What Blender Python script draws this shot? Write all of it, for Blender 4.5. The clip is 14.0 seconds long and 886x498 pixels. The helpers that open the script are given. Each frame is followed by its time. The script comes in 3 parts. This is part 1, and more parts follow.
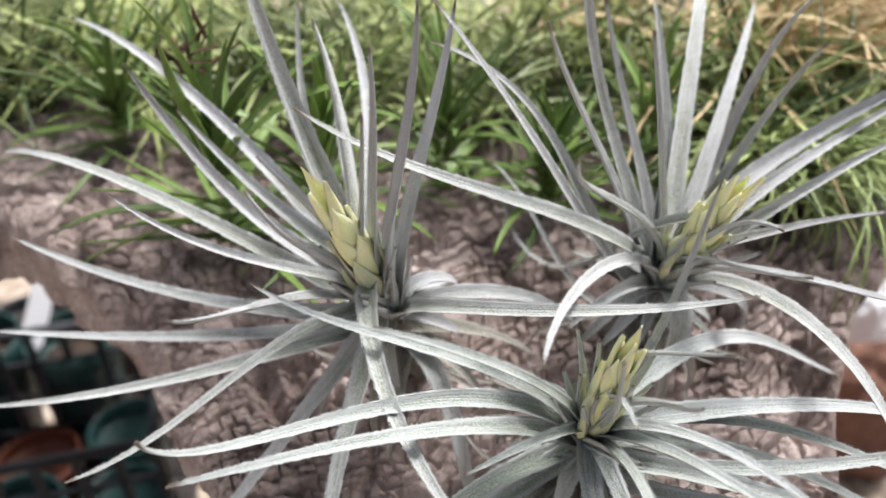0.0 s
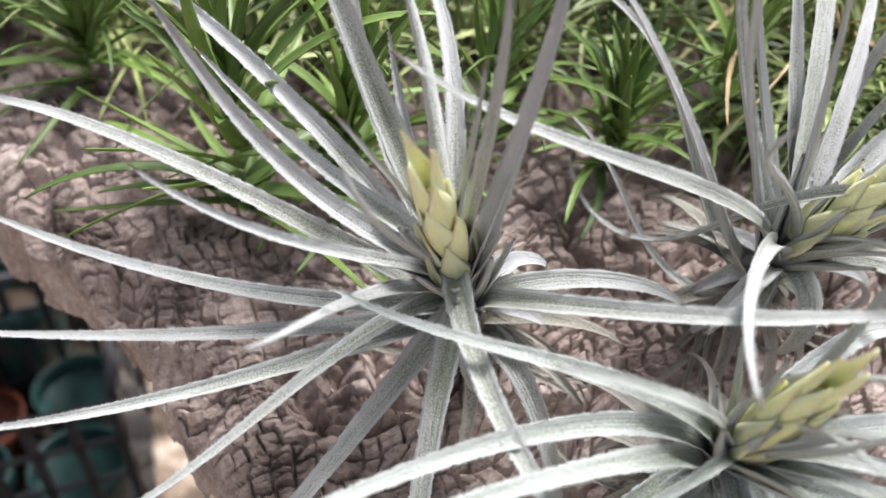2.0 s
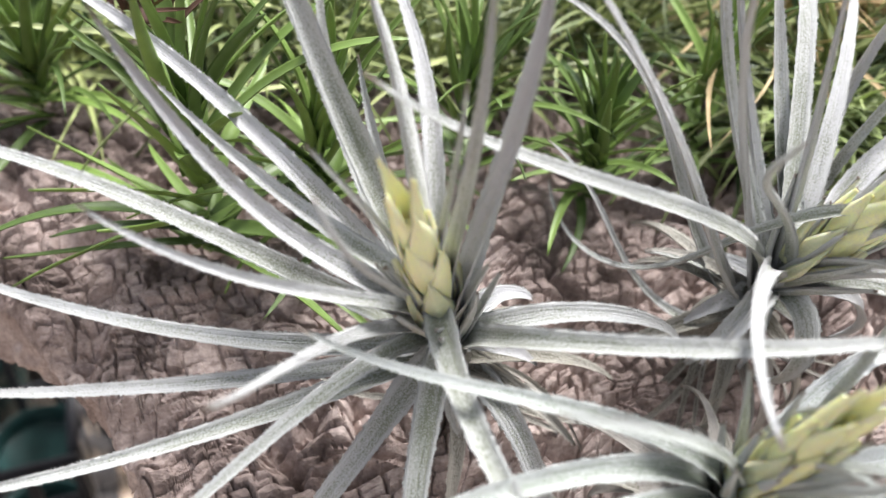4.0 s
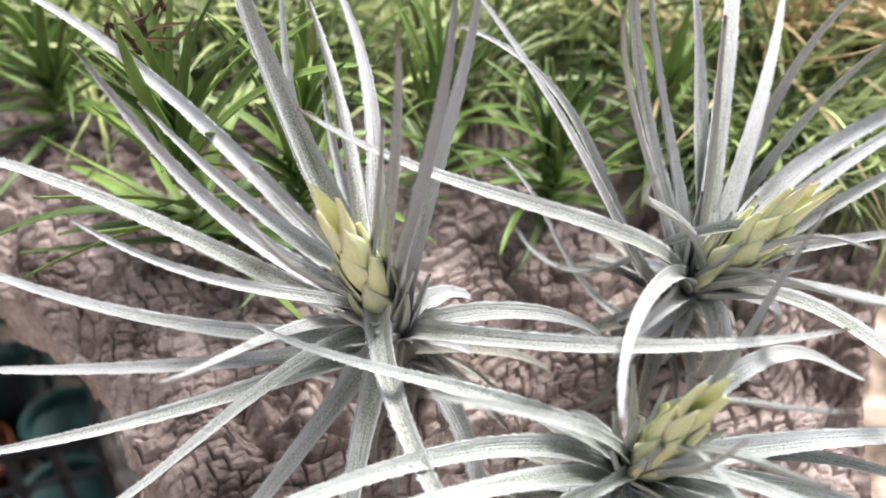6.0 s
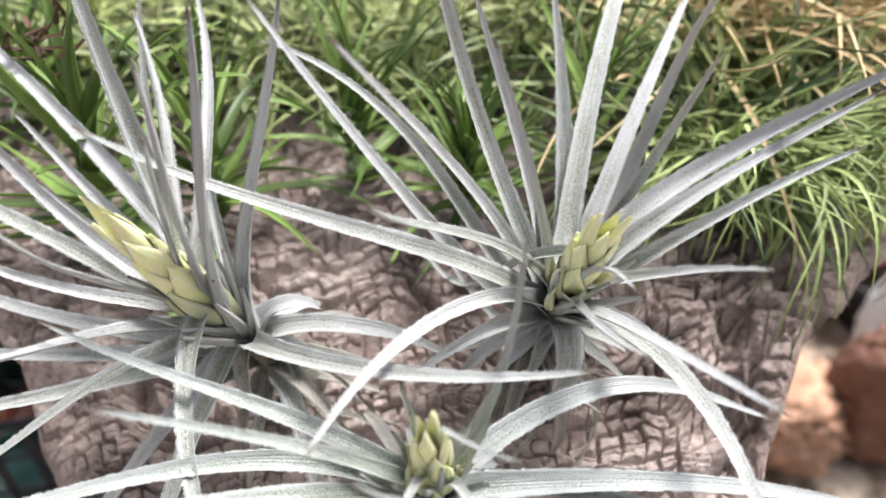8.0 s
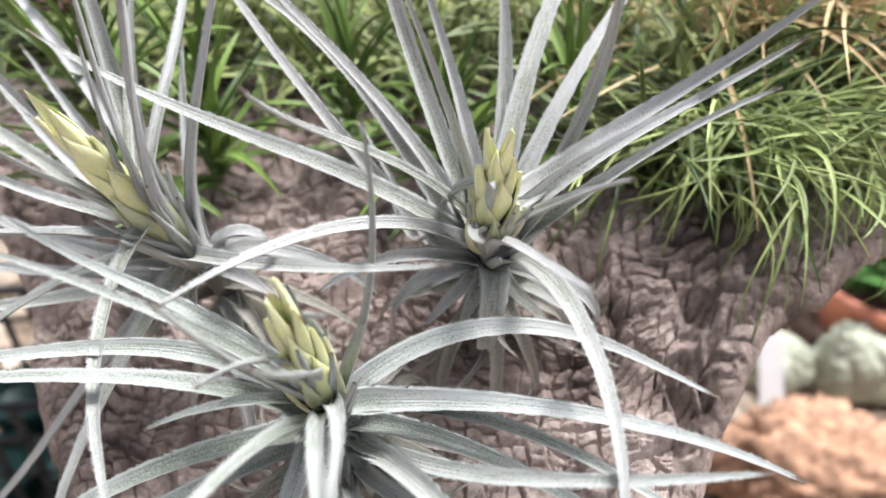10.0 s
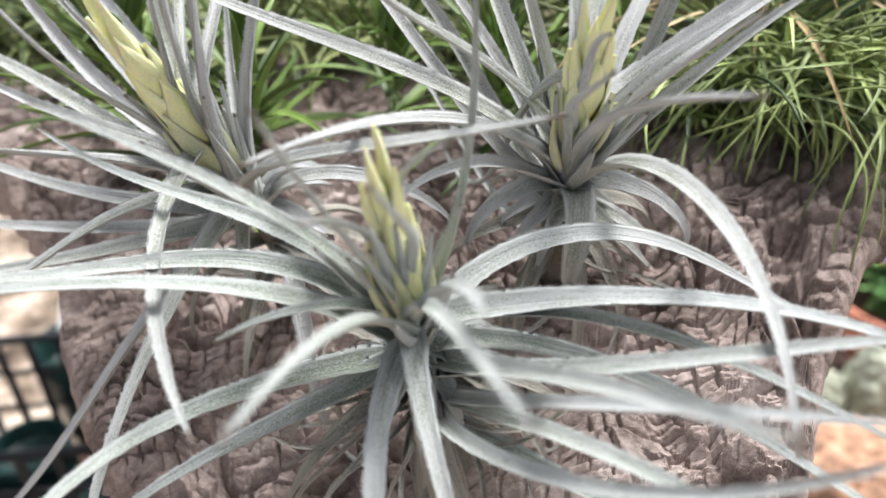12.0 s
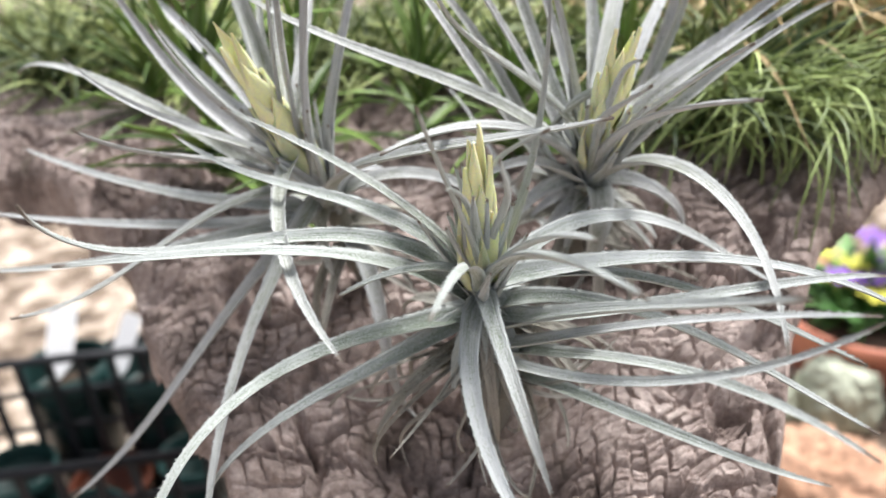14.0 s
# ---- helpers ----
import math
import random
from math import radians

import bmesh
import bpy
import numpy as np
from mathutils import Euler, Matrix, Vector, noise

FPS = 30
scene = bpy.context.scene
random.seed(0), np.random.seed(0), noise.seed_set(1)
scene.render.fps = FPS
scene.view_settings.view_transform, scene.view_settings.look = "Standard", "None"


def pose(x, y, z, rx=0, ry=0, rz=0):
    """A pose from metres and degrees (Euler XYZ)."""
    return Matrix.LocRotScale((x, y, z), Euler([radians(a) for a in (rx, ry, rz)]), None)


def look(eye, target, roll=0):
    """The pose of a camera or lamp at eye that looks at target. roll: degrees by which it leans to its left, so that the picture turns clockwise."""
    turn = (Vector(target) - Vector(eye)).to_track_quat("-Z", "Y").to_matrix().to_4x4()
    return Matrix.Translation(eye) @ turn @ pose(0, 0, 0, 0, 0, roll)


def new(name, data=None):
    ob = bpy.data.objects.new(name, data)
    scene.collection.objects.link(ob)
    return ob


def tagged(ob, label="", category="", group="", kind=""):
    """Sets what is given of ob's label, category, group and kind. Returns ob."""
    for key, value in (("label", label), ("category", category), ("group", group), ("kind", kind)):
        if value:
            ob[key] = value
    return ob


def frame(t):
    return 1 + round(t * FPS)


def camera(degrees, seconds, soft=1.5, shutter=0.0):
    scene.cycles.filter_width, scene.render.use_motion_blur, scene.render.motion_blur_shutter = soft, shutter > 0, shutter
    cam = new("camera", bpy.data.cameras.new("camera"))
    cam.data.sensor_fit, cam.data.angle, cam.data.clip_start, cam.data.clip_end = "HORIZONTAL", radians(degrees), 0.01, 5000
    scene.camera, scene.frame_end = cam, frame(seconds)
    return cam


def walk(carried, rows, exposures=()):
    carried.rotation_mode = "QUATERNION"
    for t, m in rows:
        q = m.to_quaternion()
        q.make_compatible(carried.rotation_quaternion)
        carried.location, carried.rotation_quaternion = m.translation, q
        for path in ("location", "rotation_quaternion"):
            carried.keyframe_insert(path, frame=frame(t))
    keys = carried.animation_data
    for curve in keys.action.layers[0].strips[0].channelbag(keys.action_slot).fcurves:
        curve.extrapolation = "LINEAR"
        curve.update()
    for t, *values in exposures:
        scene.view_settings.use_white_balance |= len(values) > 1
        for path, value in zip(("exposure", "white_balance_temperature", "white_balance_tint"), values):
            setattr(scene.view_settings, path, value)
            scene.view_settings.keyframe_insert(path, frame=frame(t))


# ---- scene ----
cam = camera(58.53, 14.0)
PATH = [
    (0, pose(0.0000, -0.2700, 0.4200, 55.00, -0.00, 0.00)),
    (0.5, pose(-0.0036, -0.2485, 0.4284, 50.14, -0.29, 0.42)),
    (1, pose(-0.0307, -0.2298, 0.4317, 48.29, -1.08, -1.09)),
    (1.5, pose(-0.0390, -0.2162, 0.4105, 48.86, -2.03, -2.34)),
    (2, pose(-0.0588, -0.2007, 0.3915, 50.18, -2.87, -3.88)),
    (2.5, pose(-0.0650, -0.1822, 0.3773, 51.85, -3.15, -5.76)),
    (3, pose(-0.0630, -0.1767, 0.3754, 52.87, -2.94, -6.87)),
    (5.3, pose(-0.0551, -0.2096, 0.3913, 52.54, -2.72, -6.26)),
    (5.5, pose(-0.0507, -0.2121, 0.3928, 52.91, -2.81, -5.94)),
    (6, pose(-0.0319, -0.2173, 0.4098, 52.06, -2.19, -4.37)),
    (6.5, pose(-0.0117, -0.2269, 0.4246, 51.79, -1.51, -2.87)),
    (7, pose(0.0206, -0.2235, 0.4341, 50.40, -0.44, -0.76)),
    (7.5, pose(0.0507, -0.2125, 0.4279, 50.25, 0.30, 1.50)),
    (7.7, pose(0.0628, -0.2105, 0.4244, 50.45, 0.70, 2.52)),
    (9.8, pose(0.1553, -0.2324, 0.3901, 55.00, 2.73, 12.83)),
    (10, pose(0.1577, -0.2365, 0.3833, 55.55, 2.66, 13.25)),
    (10.4, pose(0.1652, -0.2452, 0.3666, 56.65, 3.44, 14.40)),
    (10.5, pose(0.1651, -0.2476, 0.3624, 56.92, 3.50, 14.39)),
    (11, pose(0.1575, -0.2539, 0.3490, 58.25, 3.82, 13.85)),
    (11.5, pose(0.1474, -0.2568, 0.3315, 59.97, 4.24, 13.48)),
    (12, pose(0.1241, -0.2525, 0.3215, 60.53, 4.27, 11.76)),
    (12.5, pose(0.1089, -0.2475, 0.3146, 60.91, 4.44, 10.42)),
    (13, pose(0.1029, -0.2683, 0.3200, 61.08, 4.31, 9.75)),
    (13.4, pose(0.0985, -0.3008, 0.3248, 62.71, 3.82, 9.07)),
    (13.5, pose(0.0980, -0.3078, 0.3269, 62.82, 3.81, 8.92)),
    (14, pose(0.0943, -0.3329, 0.3384, 62.95, 3.20, 8.30)),
]
walk(cam, PATH, ((0, 0.63, 6470, 12), (2, 0.78, 6440, 12), (3, 0.94, 6440, 12), (5.5, 0.96, 6480, 13), (7.5, 0.88, 6480, 12), (10, 0.74, 6420, 11), (14, 0.77, 6420, 10)))
# lens blur of a small camera held close to its subject
cam.data.dof.use_dof, cam.data.dof.focus_distance, cam.data.dof.aperture_fstop = True, 0.292, 6.8

# ---- light: bright overcast sky with a broad, veiled sun ----
SUN_EL, SUN_AZ = 66, 45
world = bpy.data.worlds.new("world")
scene.world = world
world.use_nodes = True
wn, wl = world.node_tree.nodes, world.node_tree.links
sky = wn.new("ShaderNodeTexSky")
sky.sky_type, sky.sun_disc = "NISHITA", False
sky.sun_elevation, sky.sun_rotation = radians(SUN_EL), radians(SUN_AZ)
sky.air_density, sky.dust_density, sky.ozone_density = 1.0, 4.0, 0.6
wn["Background"].inputs["Strength"].default_value = 0.096
veil = wn.new("ShaderNodeHueSaturation")
veil.inputs["Saturation"].default_value = 0.35
wl.new(sky.outputs[0], veil.inputs["Color"])
wl.new(veil.outputs[0], wn["Background"].inputs["Color"])
sun = new("sun", bpy.data.lights.new("sun", "SUN"))
sun.data.energy, sun.data.angle, sun.data.color = 4.0, radians(22), (1.0, 0.98, 0.95)
sun.matrix_world = look((0, 0, 0), (-math.sin(radians(SUN_AZ)) * math.cos(radians(SUN_EL)), -math.cos(radians(SUN_AZ)) * math.cos(radians(SUN_EL)), -math.sin(radians(SUN_EL))))


# ---- materials ----
def material(name, rough=0.7, spec=0.3):
    m = bpy.data.materials.new(name)
    m.use_nodes = True
    b = m.node_tree.nodes["Principled BSDF"]
    b.inputs["Roughness"].default_value, b.inputs["Specular IOR Level"].default_value = rough, spec
    return m, m.node_tree.nodes, m.node_tree.links, b


def tex(n, l, kind, scale, detail=4, stretch=(1, 1, 1), rough=0.6):
    c, mp = n.new("ShaderNodeTexCoord"), n.new("ShaderNodeMapping")
    mp.inputs["Scale"].default_value = stretch
    l.new(c.outputs["Object"], mp.inputs["Vector"])
    t = n.new("ShaderNodeTexNoise" if kind == "noise" else "ShaderNodeTexVoronoi")
    t.inputs["Scale"].default_value = scale
    if kind == "noise":
        t.inputs["Detail"].default_value, t.inputs["Roughness"].default_value = detail, rough
    l.new(mp.outputs[0], t.inputs["Vector"])
    return t.outputs[0]


def ramp(n, l, src, stops):
    r = n.new("ShaderNodeValToRGB")
    while len(r.color_ramp.elements) < len(stops):
        r.color_ramp.elements.new(0.5)
    for e, (p, c) in zip(r.color_ramp.elements, stops):
        e.position, e.color = p, (*c, 1)
    l.new(src, r.inputs[0])
    return r.outputs[0]


def mix(n, l, a, b, fac, mode="MIX"):
    m = n.new("ShaderNodeMix")
    m.data_type, m.blend_type = "RGBA", mode
    for v, s in ((a, 6), (b, 7), (fac, 0)):
        if hasattr(v, "is_linked"):
            l.new(v, m.inputs[s])
        elif s == 0:
            m.inputs[0].default_value = v
        else:
            m.inputs[s].default_value = (*v, 1)
    return m.outputs[2]


def bump(n, l, b, src, dist, strength=1.0):
    k = n.new("ShaderNodeBump")
    k.inputs["Distance"].default_value, k.inputs["Strength"].default_value = dist, strength
    l.new(src, k.inputs["Height"])
    l.new(k.outputs[0], b.inputs["Normal"])


def math_node(n, l, op, a, b=0.0, c=0.0):
    m = n.new("ShaderNodeMath")
    m.operation = op
    for k, v in enumerate((a, b, c)):
        if hasattr(v, "is_linked"):
            l.new(v, m.inputs[k])
        else:
            m.inputs[k].default_value = v
    return m.outputs[0]


def attribute(n, name):
    a = n.new("ShaderNodeAttribute")
    a.attribute_name = name
    return a.outputs["Fac"]


def silver_leaf(name, green, pale, cover, brown):
    """Green leaf under a felt of pale scales: thick at margins and tips, thin at the foot and along the channel, whose
    tone also holds groove shade.
    """
    m, n, l, b = material(name, 0.46, 0.75)
    rnd = n.new("ShaderNodeObjectInfo").outputs["Random"]
    across, along = attribute(n, "across"), attribute(n, "along")
    streak_at = n.new("ShaderNodeCombineXYZ")
    l.new(math_node(n, l, "MULTIPLY", across, 3.0), streak_at.inputs[0])
    l.new(math_node(n, l, "MULTIPLY", along, 5.0), streak_at.inputs[1])
    l.new(math_node(n, l, "MULTIPLY", rnd, 90.0), streak_at.inputs[2])
    streak = n.new("ShaderNodeTexNoise")
    streak.inputs["Scale"].default_value, streak.inputs["Detail"].default_value = 1.6, 4
    l.new(streak_at.outputs[0], streak.inputs["Vector"])
    grain = tex(n, l, "noise", 1500, 3, rough=0.8)
    patch = tex(n, l, "noise", 60, 3)
    rim = math_node(n, l, "POWER", math_node(n, l, "ABSOLUTE", across), 5.0)
    k = math_node(n, l, "MULTIPLY_ADD", streak.outputs[0], 0.85, -0.97)
    k = math_node(n, l, "MULTIPLY_ADD", grain, 1.95, k)
    k = math_node(n, l, "MULTIPLY_ADD", patch, 0.35, k)
    k = math_node(n, l, "MULTIPLY_ADD", along, 0.45, k)
    # pale margins leave the channel darker: thin felt, plus groove shade in the colour
    k = math_node(n, l, "MULTIPLY_ADD", rim, 0.75, k)
    k = math_node(n, l, "MULTIPLY_ADD", rnd, 0.22, k)
    felt = ramp(n, l, k, ((cover - 0.52, (0, 0, 0)), (cover + 0.28, (1, 1, 1))))
    tone = ramp(n, l, rnd, ((0.1, pale), (0.9, tuple(c * q for c, q in zip(pale, (1.0, 0.975, 1.03))))))
    col = mix(n, l, green, tone, felt)
    col = mix(n, l, col, tuple(1.12 * c for c in pale), math_node(n, l, "MULTIPLY", rim, 0.75))
    tip = ramp(n, l, math_node(n, l, "MULTIPLY_ADD", patch, 0.03, along), ((0.975, (0, 0, 0)), (0.995, (0.85, 0.85, 0.85))))
    l.new(mix(n, l, col, brown, tip), b.inputs["Base Color"])
    b.inputs["Sheen Weight"].default_value, b.inputs["Sheen Roughness"].default_value = 0.2, 0.4
    rib_at = n.new("ShaderNodeCombineXYZ")
    l.new(math_node(n, l, "MULTIPLY", across, 7.0), rib_at.inputs[0])
    l.new(math_node(n, l, "MULTIPLY", along, 2.0), rib_at.inputs[1])
    l.new(math_node(n, l, "MULTIPLY", rnd, 70.0), rib_at.inputs[2])
    rib = n.new("ShaderNodeTexNoise")
    rib.inputs["Scale"].default_value, rib.inputs["Detail"].default_value = 1.0, 2
    l.new(rib_at.outputs[0], rib.inputs["Vector"])
    bump(n, l, b, math_node(n, l, "MULTIPLY_ADD", rib.outputs[0], 1.1, grain), 0.0007, 1.0)
    return m


LEAF = silver_leaf("silver_leaf", (0.215, 0.24, 0.165), (0.548, 0.568, 0.558), 1.10, (0.16, 0.10, 0.06))
SAGE_LEAF = silver_leaf("sage_leaf", (0.205, 0.255, 0.175), (0.535, 0.572, 0.552), 1.13, (0.16, 0.10, 0.06))
OLD_LEAF = silver_leaf("old_leaf", (0.15, 0.14, 0.105), (0.44, 0.425, 0.37), 1.15, (0.16, 0.10, 0.06))


def plain_leaf(name, dark, light, rough=0.45):
    m, n, l, b = material(name, rough, 0.4)
    info = n.new("ShaderNodeObjectInfo")
    geo = n.new("ShaderNodeNewGeometry")
    s = n.new("ShaderNodeMath")
    s.operation = "ADD"
    l.new(info.outputs["Random"], s.inputs[0])
    l.new(geo.outputs["Random Per Island"], s.inputs[1])
    h = n.new("ShaderNodeMath")
    h.operation, h.inputs[1].default_value = "MULTIPLY", 0.5
    l.new(s.outputs[0], h.inputs[0])
    base = ramp(n, l, h.outputs[0], ((0.15, dark), (0.85, light)))
    vary = ramp(n, l, tex(n, l, "noise", 60, 4), ((0.3, (0.7, 0.7, 0.7)), (0.7, (1.1, 1.1, 1.1))))
    l.new(mix(n, l, base, vary, 1.0, "MULTIPLY"), b.inputs["Base Color"])
    bump(n, l, b, tex(n, l, "noise", 700, 2), 0.0002, 0.5)
    return m


GREEN = plain_leaf("green_leaf", (0.018, 0.045, 0.010), (0.23, 0.35, 0.085))
GRASS = plain_leaf("thin_grass", (0.03, 0.06, 0.014), (0.60, 0.67, 0.28))
DEEP = plain_leaf("deep_green_leaf", (0.025, 0.055, 0.014), (0.54, 0.66, 0.26))
STRAW = plain_leaf("dry_straw", (0.42, 0.28, 0.13), (0.74, 0.60, 0.36), 0.7)
DEAD = plain_leaf("dead_leaf", (0.06, 0.03, 0.02), (0.16, 0.08, 0.05), 0.8)


def bract_material(name, low, mid, high):
    m, n, l, b = material(name, 0.55, 0.3)
    base = ramp(n, l, tex(n, l, "noise", 45, 3), ((0.3, low), (0.55, mid), (0.75, high)))
    foot = ramp(n, l, attribute(n, "along"), ((0.05, (0.75, 0.75, 0.75)), (0.55, (0, 0, 0))))
    base = mix(n, l, base, tuple(0.82 * c + 0.06 for c in low), foot)
    edge = ramp(n, l, math_node(n, l, "ABSOLUTE", attribute(n, "across")), ((0.55, (0, 0, 0)), (1.0, (0.6, 0.6, 0.6))))
    base = mix(n, l, base, (0.86, 0.85, 0.62), edge)
    fuzz = ramp(n, l, tex(n, l, "noise", 1400, 2), ((0.48, (0, 0, 0)), (0.7, (1, 1, 1))))
    l.new(mix(n, l, base, (0.80, 0.80, 0.58), fuzz), b.inputs["Base Color"])
    b.inputs["Subsurface Weight"].default_value = 0.4
    b.inputs["Subsurface Radius"].default_value = (0.004, 0.003, 0.001)
    bump(n, l, b, tex(n, l, "noise", 700, 4, rough=0.75), 0.0009, 0.9)
    return m


BRACT = bract_material("bract", (0.86, 0.89, 0.42), (0.93, 0.94, 0.52), (0.95, 0.90, 0.60))
PALE_BRACT = bract_material("pale_bract", (0.60, 0.63, 0.38), (0.68, 0.70, 0.46), (0.70, 0.66, 0.50))


def cork_material(name="cork", a=(0.11, 0.088, 0.080), c=(0.42, 0.352, 0.335), d=(0.65, 0.585, 0.568)):
    m, n, l, b = material(name, 0.9, 0.15)
    big = tex(n, l, "noise", 22, 5)
    fine = tex(n, l, "noise", 330, 5, rough=0.75)
    col = ramp(n, l, big, ((0.30, a), (0.5, c), (0.76, d)))
    col = mix(n, l, col, ramp(n, l, fine, ((0.3, (0.55, 0.5, 0.48)), (0.68, (1.2, 1.17, 1.13)))), 1.0, "MULTIPLY")
    moss = ramp(n, l, tex(n, l, "noise", 9, 4), ((0.62, (0, 0, 0)), (0.78, (0.55, 0.55, 0.55))))
    col = mix(n, l, col, (0.17, 0.17, 0.08), moss)
    l.new(col, b.inputs["Base Color"])
    grainy = tex(n, l, "noise", 260, 5, (1.0, 2.0, 2.0), 0.7)
    both = math_node(n, l, "MULTIPLY_ADD", fine, 0.55, grainy)
    bump(n, l, b, both, 0.0012, 1.0)
    return m


CORK = cork_material()


def simple(name, colour, rough=0.6, vary=0.25, scale=30, spec=0.3, rel=0.0008):
    m, n, l, b = material(name, rough, spec)
    f = tex(n, l, "noise", scale, 5)
    lo, hi = tuple(c * (1 - vary) for c in colour), tuple(min(1, c * (1 + vary)) for c in colour)
    l.new(ramp(n, l, f, ((0.3, lo), (0.7, hi))), b.inputs["Base Color"])
    bump(n, l, b, tex(n, l, "noise", scale * 8, 4), rel, 0.6)
    return m


TERRACOTTA = simple("terracotta_plastic", (0.68, 0.27, 0.18), 0.5, 0.12)
ORANGE = simple("orange_plastic", (0.09, 0.026, 0.014), 0.5, 0.15)
BLACK = simple("black_plastic", (0.032, 0.033, 0.038), 0.4, 0.3)
TEAL = simple("dark_green_plastic", (0.016, 0.045, 0.043), 0.35, 0.3)
WHITE = simple("white_plastic", (0.82, 0.82, 0.84), 0.4, 0.04)
SOIL = simple("soil", (0.05, 0.035, 0.025), 0.95, 0.5, 60, rel=0.004)
ROCK = simple("red_rock", (0.52, 0.31, 0.21), 0.9, 0.6, 45, rel=0.008)
BROWN_ROCK = simple("brown_rock", (0.17, 0.085, 0.06), 0.8, 0.3, 30, rel=0.003)
PETAL = simple("purple_petal", (0.22, 0.10, 0.42), 0.5, 0.3, 80)
YELLOW = simple("yellow_petal", (0.65, 0.62, 0.10), 0.5, 0.2, 80)
FOLIAGE = plain_leaf("bedding_leaf", (0.08, 0.22, 0.05), (0.32, 0.55, 0.20))
SUCC = simple("grey_green_leaf", (0.46, 0.49, 0.39), 0.6, 0.3, 40)


def ground_material():
    m, n, l, b = material("ground", 0.95, 0.2)
    f = tex(n, l, "noise", 9, 8, rough=0.7)
    col = ramp(n, l, f, ((0.36, (0.035, 0.028, 0.022)), (0.48, (0.22, 0.165, 0.125)), (0.62, (0.68, 0.58, 0.48))))
    l.new(col, b.inputs["Base Color"])
    bump(n, l, b, f, 0.02, 0.8)
    return m


GROUND = ground_material()


# ---- building helpers ----
def mesh_of(name, verts, faces, mat, smooth=True, coords=None):
    me = bpy.data.meshes.new(name)
    me.from_pydata([tuple(v) for v in verts], [], faces)
    if coords:
        for key, k in (("across", 0), ("along", 1)):
            me.attributes.new(key, "FLOAT", "POINT").data.foreach_set("value", [c[k] for c in coords])
    me.materials.append(mat)
    if smooth:
        me.polygons.foreach_set("use_smooth", [True] * len(me.polygons))
    me.update()
    return me


def put(name, me, parent=None, label=""):
    ob = new(name, me)
    if parent is not None:
        ob.parent = parent
    return tagged(ob, label)


def part(name, bm, mat, parent=None, label="", smooth=True):
    me = bpy.data.meshes.new(name)
    bm.to_mesh(me)
    bm.free()
    me.materials.append(mat)
    if smooth:
        me.polygons.foreach_set("use_smooth", [True] * len(me.polygons))
    return put(name, me, parent, label)


def group_at(name, x, y, z, label, category, group=""):
    ob = new(name)
    ob.empty_display_size = 0.02
    ob.matrix_world = pose(x, y, z)
    return tagged(ob, label, category, group)


def spine(az, el, length, b1, b2, sway, count):
    """Points and frames of a leaf that leaves its axis at az, el and bends evenly on its way."""
    pts, frames, p = [], [], Vector((0, 0, 0))
    for i in range(count + 1):
        u = i / count
        e, a = radians(el + b1 * u + b2 * u * u), radians(az + sway * u)
        d = Vector((math.cos(e) * math.cos(a), math.cos(e) * math.sin(a), math.sin(e)))
        side = Vector((-math.sin(a), math.cos(a), 0))
        pts.append(p.copy())
        frames.append((d, side, d.cross(side)))
        um = (i + 0.5) / count
        e, a = radians(el + b1 * um + b2 * um * um), radians(az + sway * um)
        p = p + Vector((math.cos(e) * math.cos(a), math.cos(e) * math.sin(a), math.sin(e))) * (length / count)
    return pts, frames


def blade(az, el, length, b1, b2, sway, width, count=40, channel=0.22, thick=0.0006, shape="strap", fuzz=0.0, rng=random, twist=0.0):
    """Verts and faces of one channelled blade with thickness, a sheath at its foot and a fine point."""
    pts, frames = spine(az, el, length, b1, b2, sway, count)
    verts, faces, rings, coords = [], [], [], []
    across = (-1, -0.8, -0.45, 0, 0.45, 0.8, 1)
    ripple = rng.random() * 9
    for i, (p, (d, s, n)) in enumerate(zip(pts, frames)):
        u = i / count
        if shape == "strap":
            w = width * (0.5 + 0.5 * min(1, u / 0.10)) * (1 + 0.35 * math.exp(-((u - 0.02) / 0.08) ** 2)) * max(0.05, (1 - u) ** 0.6 * (1 - 0.22 * u) + 0.02)
        elif shape == "bract":
            w = width * max(0.03, (0.72 + 0.28 * min(1, u / 0.3)) * (1 - max(0.0, (u - 0.2) / 0.8) ** 1.35))
        else:
            w = width * max(0.04, (1 - u) ** 0.55 * (0.75 + 0.25 * min(1, u / 0.15)))
        tw = radians(twist * u)
        s, n = s * math.cos(tw) + n * math.sin(tw), n * math.cos(tw) - s * math.sin(tw)
        ch = channel * (1 - (0.55 if shape == "bract" else 0.35) * u)
        wave = 0.06 * math.sin(ripple + u * 7) * (1 if shape == "strap" else 0)
        ring = []
        for side_up in (1, 0):
            for x in across if side_up else across[-2:0:-1]:
                xx = x
                if abs(x) == 1 and fuzz:
                    xx += rng.uniform(-fuzz, fuzz)
                up = ch * (abs(x) ** 1.7) + wave * x - (0 if side_up else thick / max(w, 1e-4) * (1.6 - abs(x)))
                ring.append(len(verts))
                coords.append((x, u))
                verts.append(p + s * (xx * w / 2) + n * (up * w))
        rings.append(ring)
    k = len(rings[0])
    for a, b in zip(rings, rings[1:]):
        for j in range(k):
            faces.append((a[j], a[(j + 1) % k], b[(j + 1) % k], b[j]))
    faces.append(tuple(rings[0][::-1]))
    faces.append(tuple(rings[-1]))
    blade.coords = coords
    return verts, faces, rings


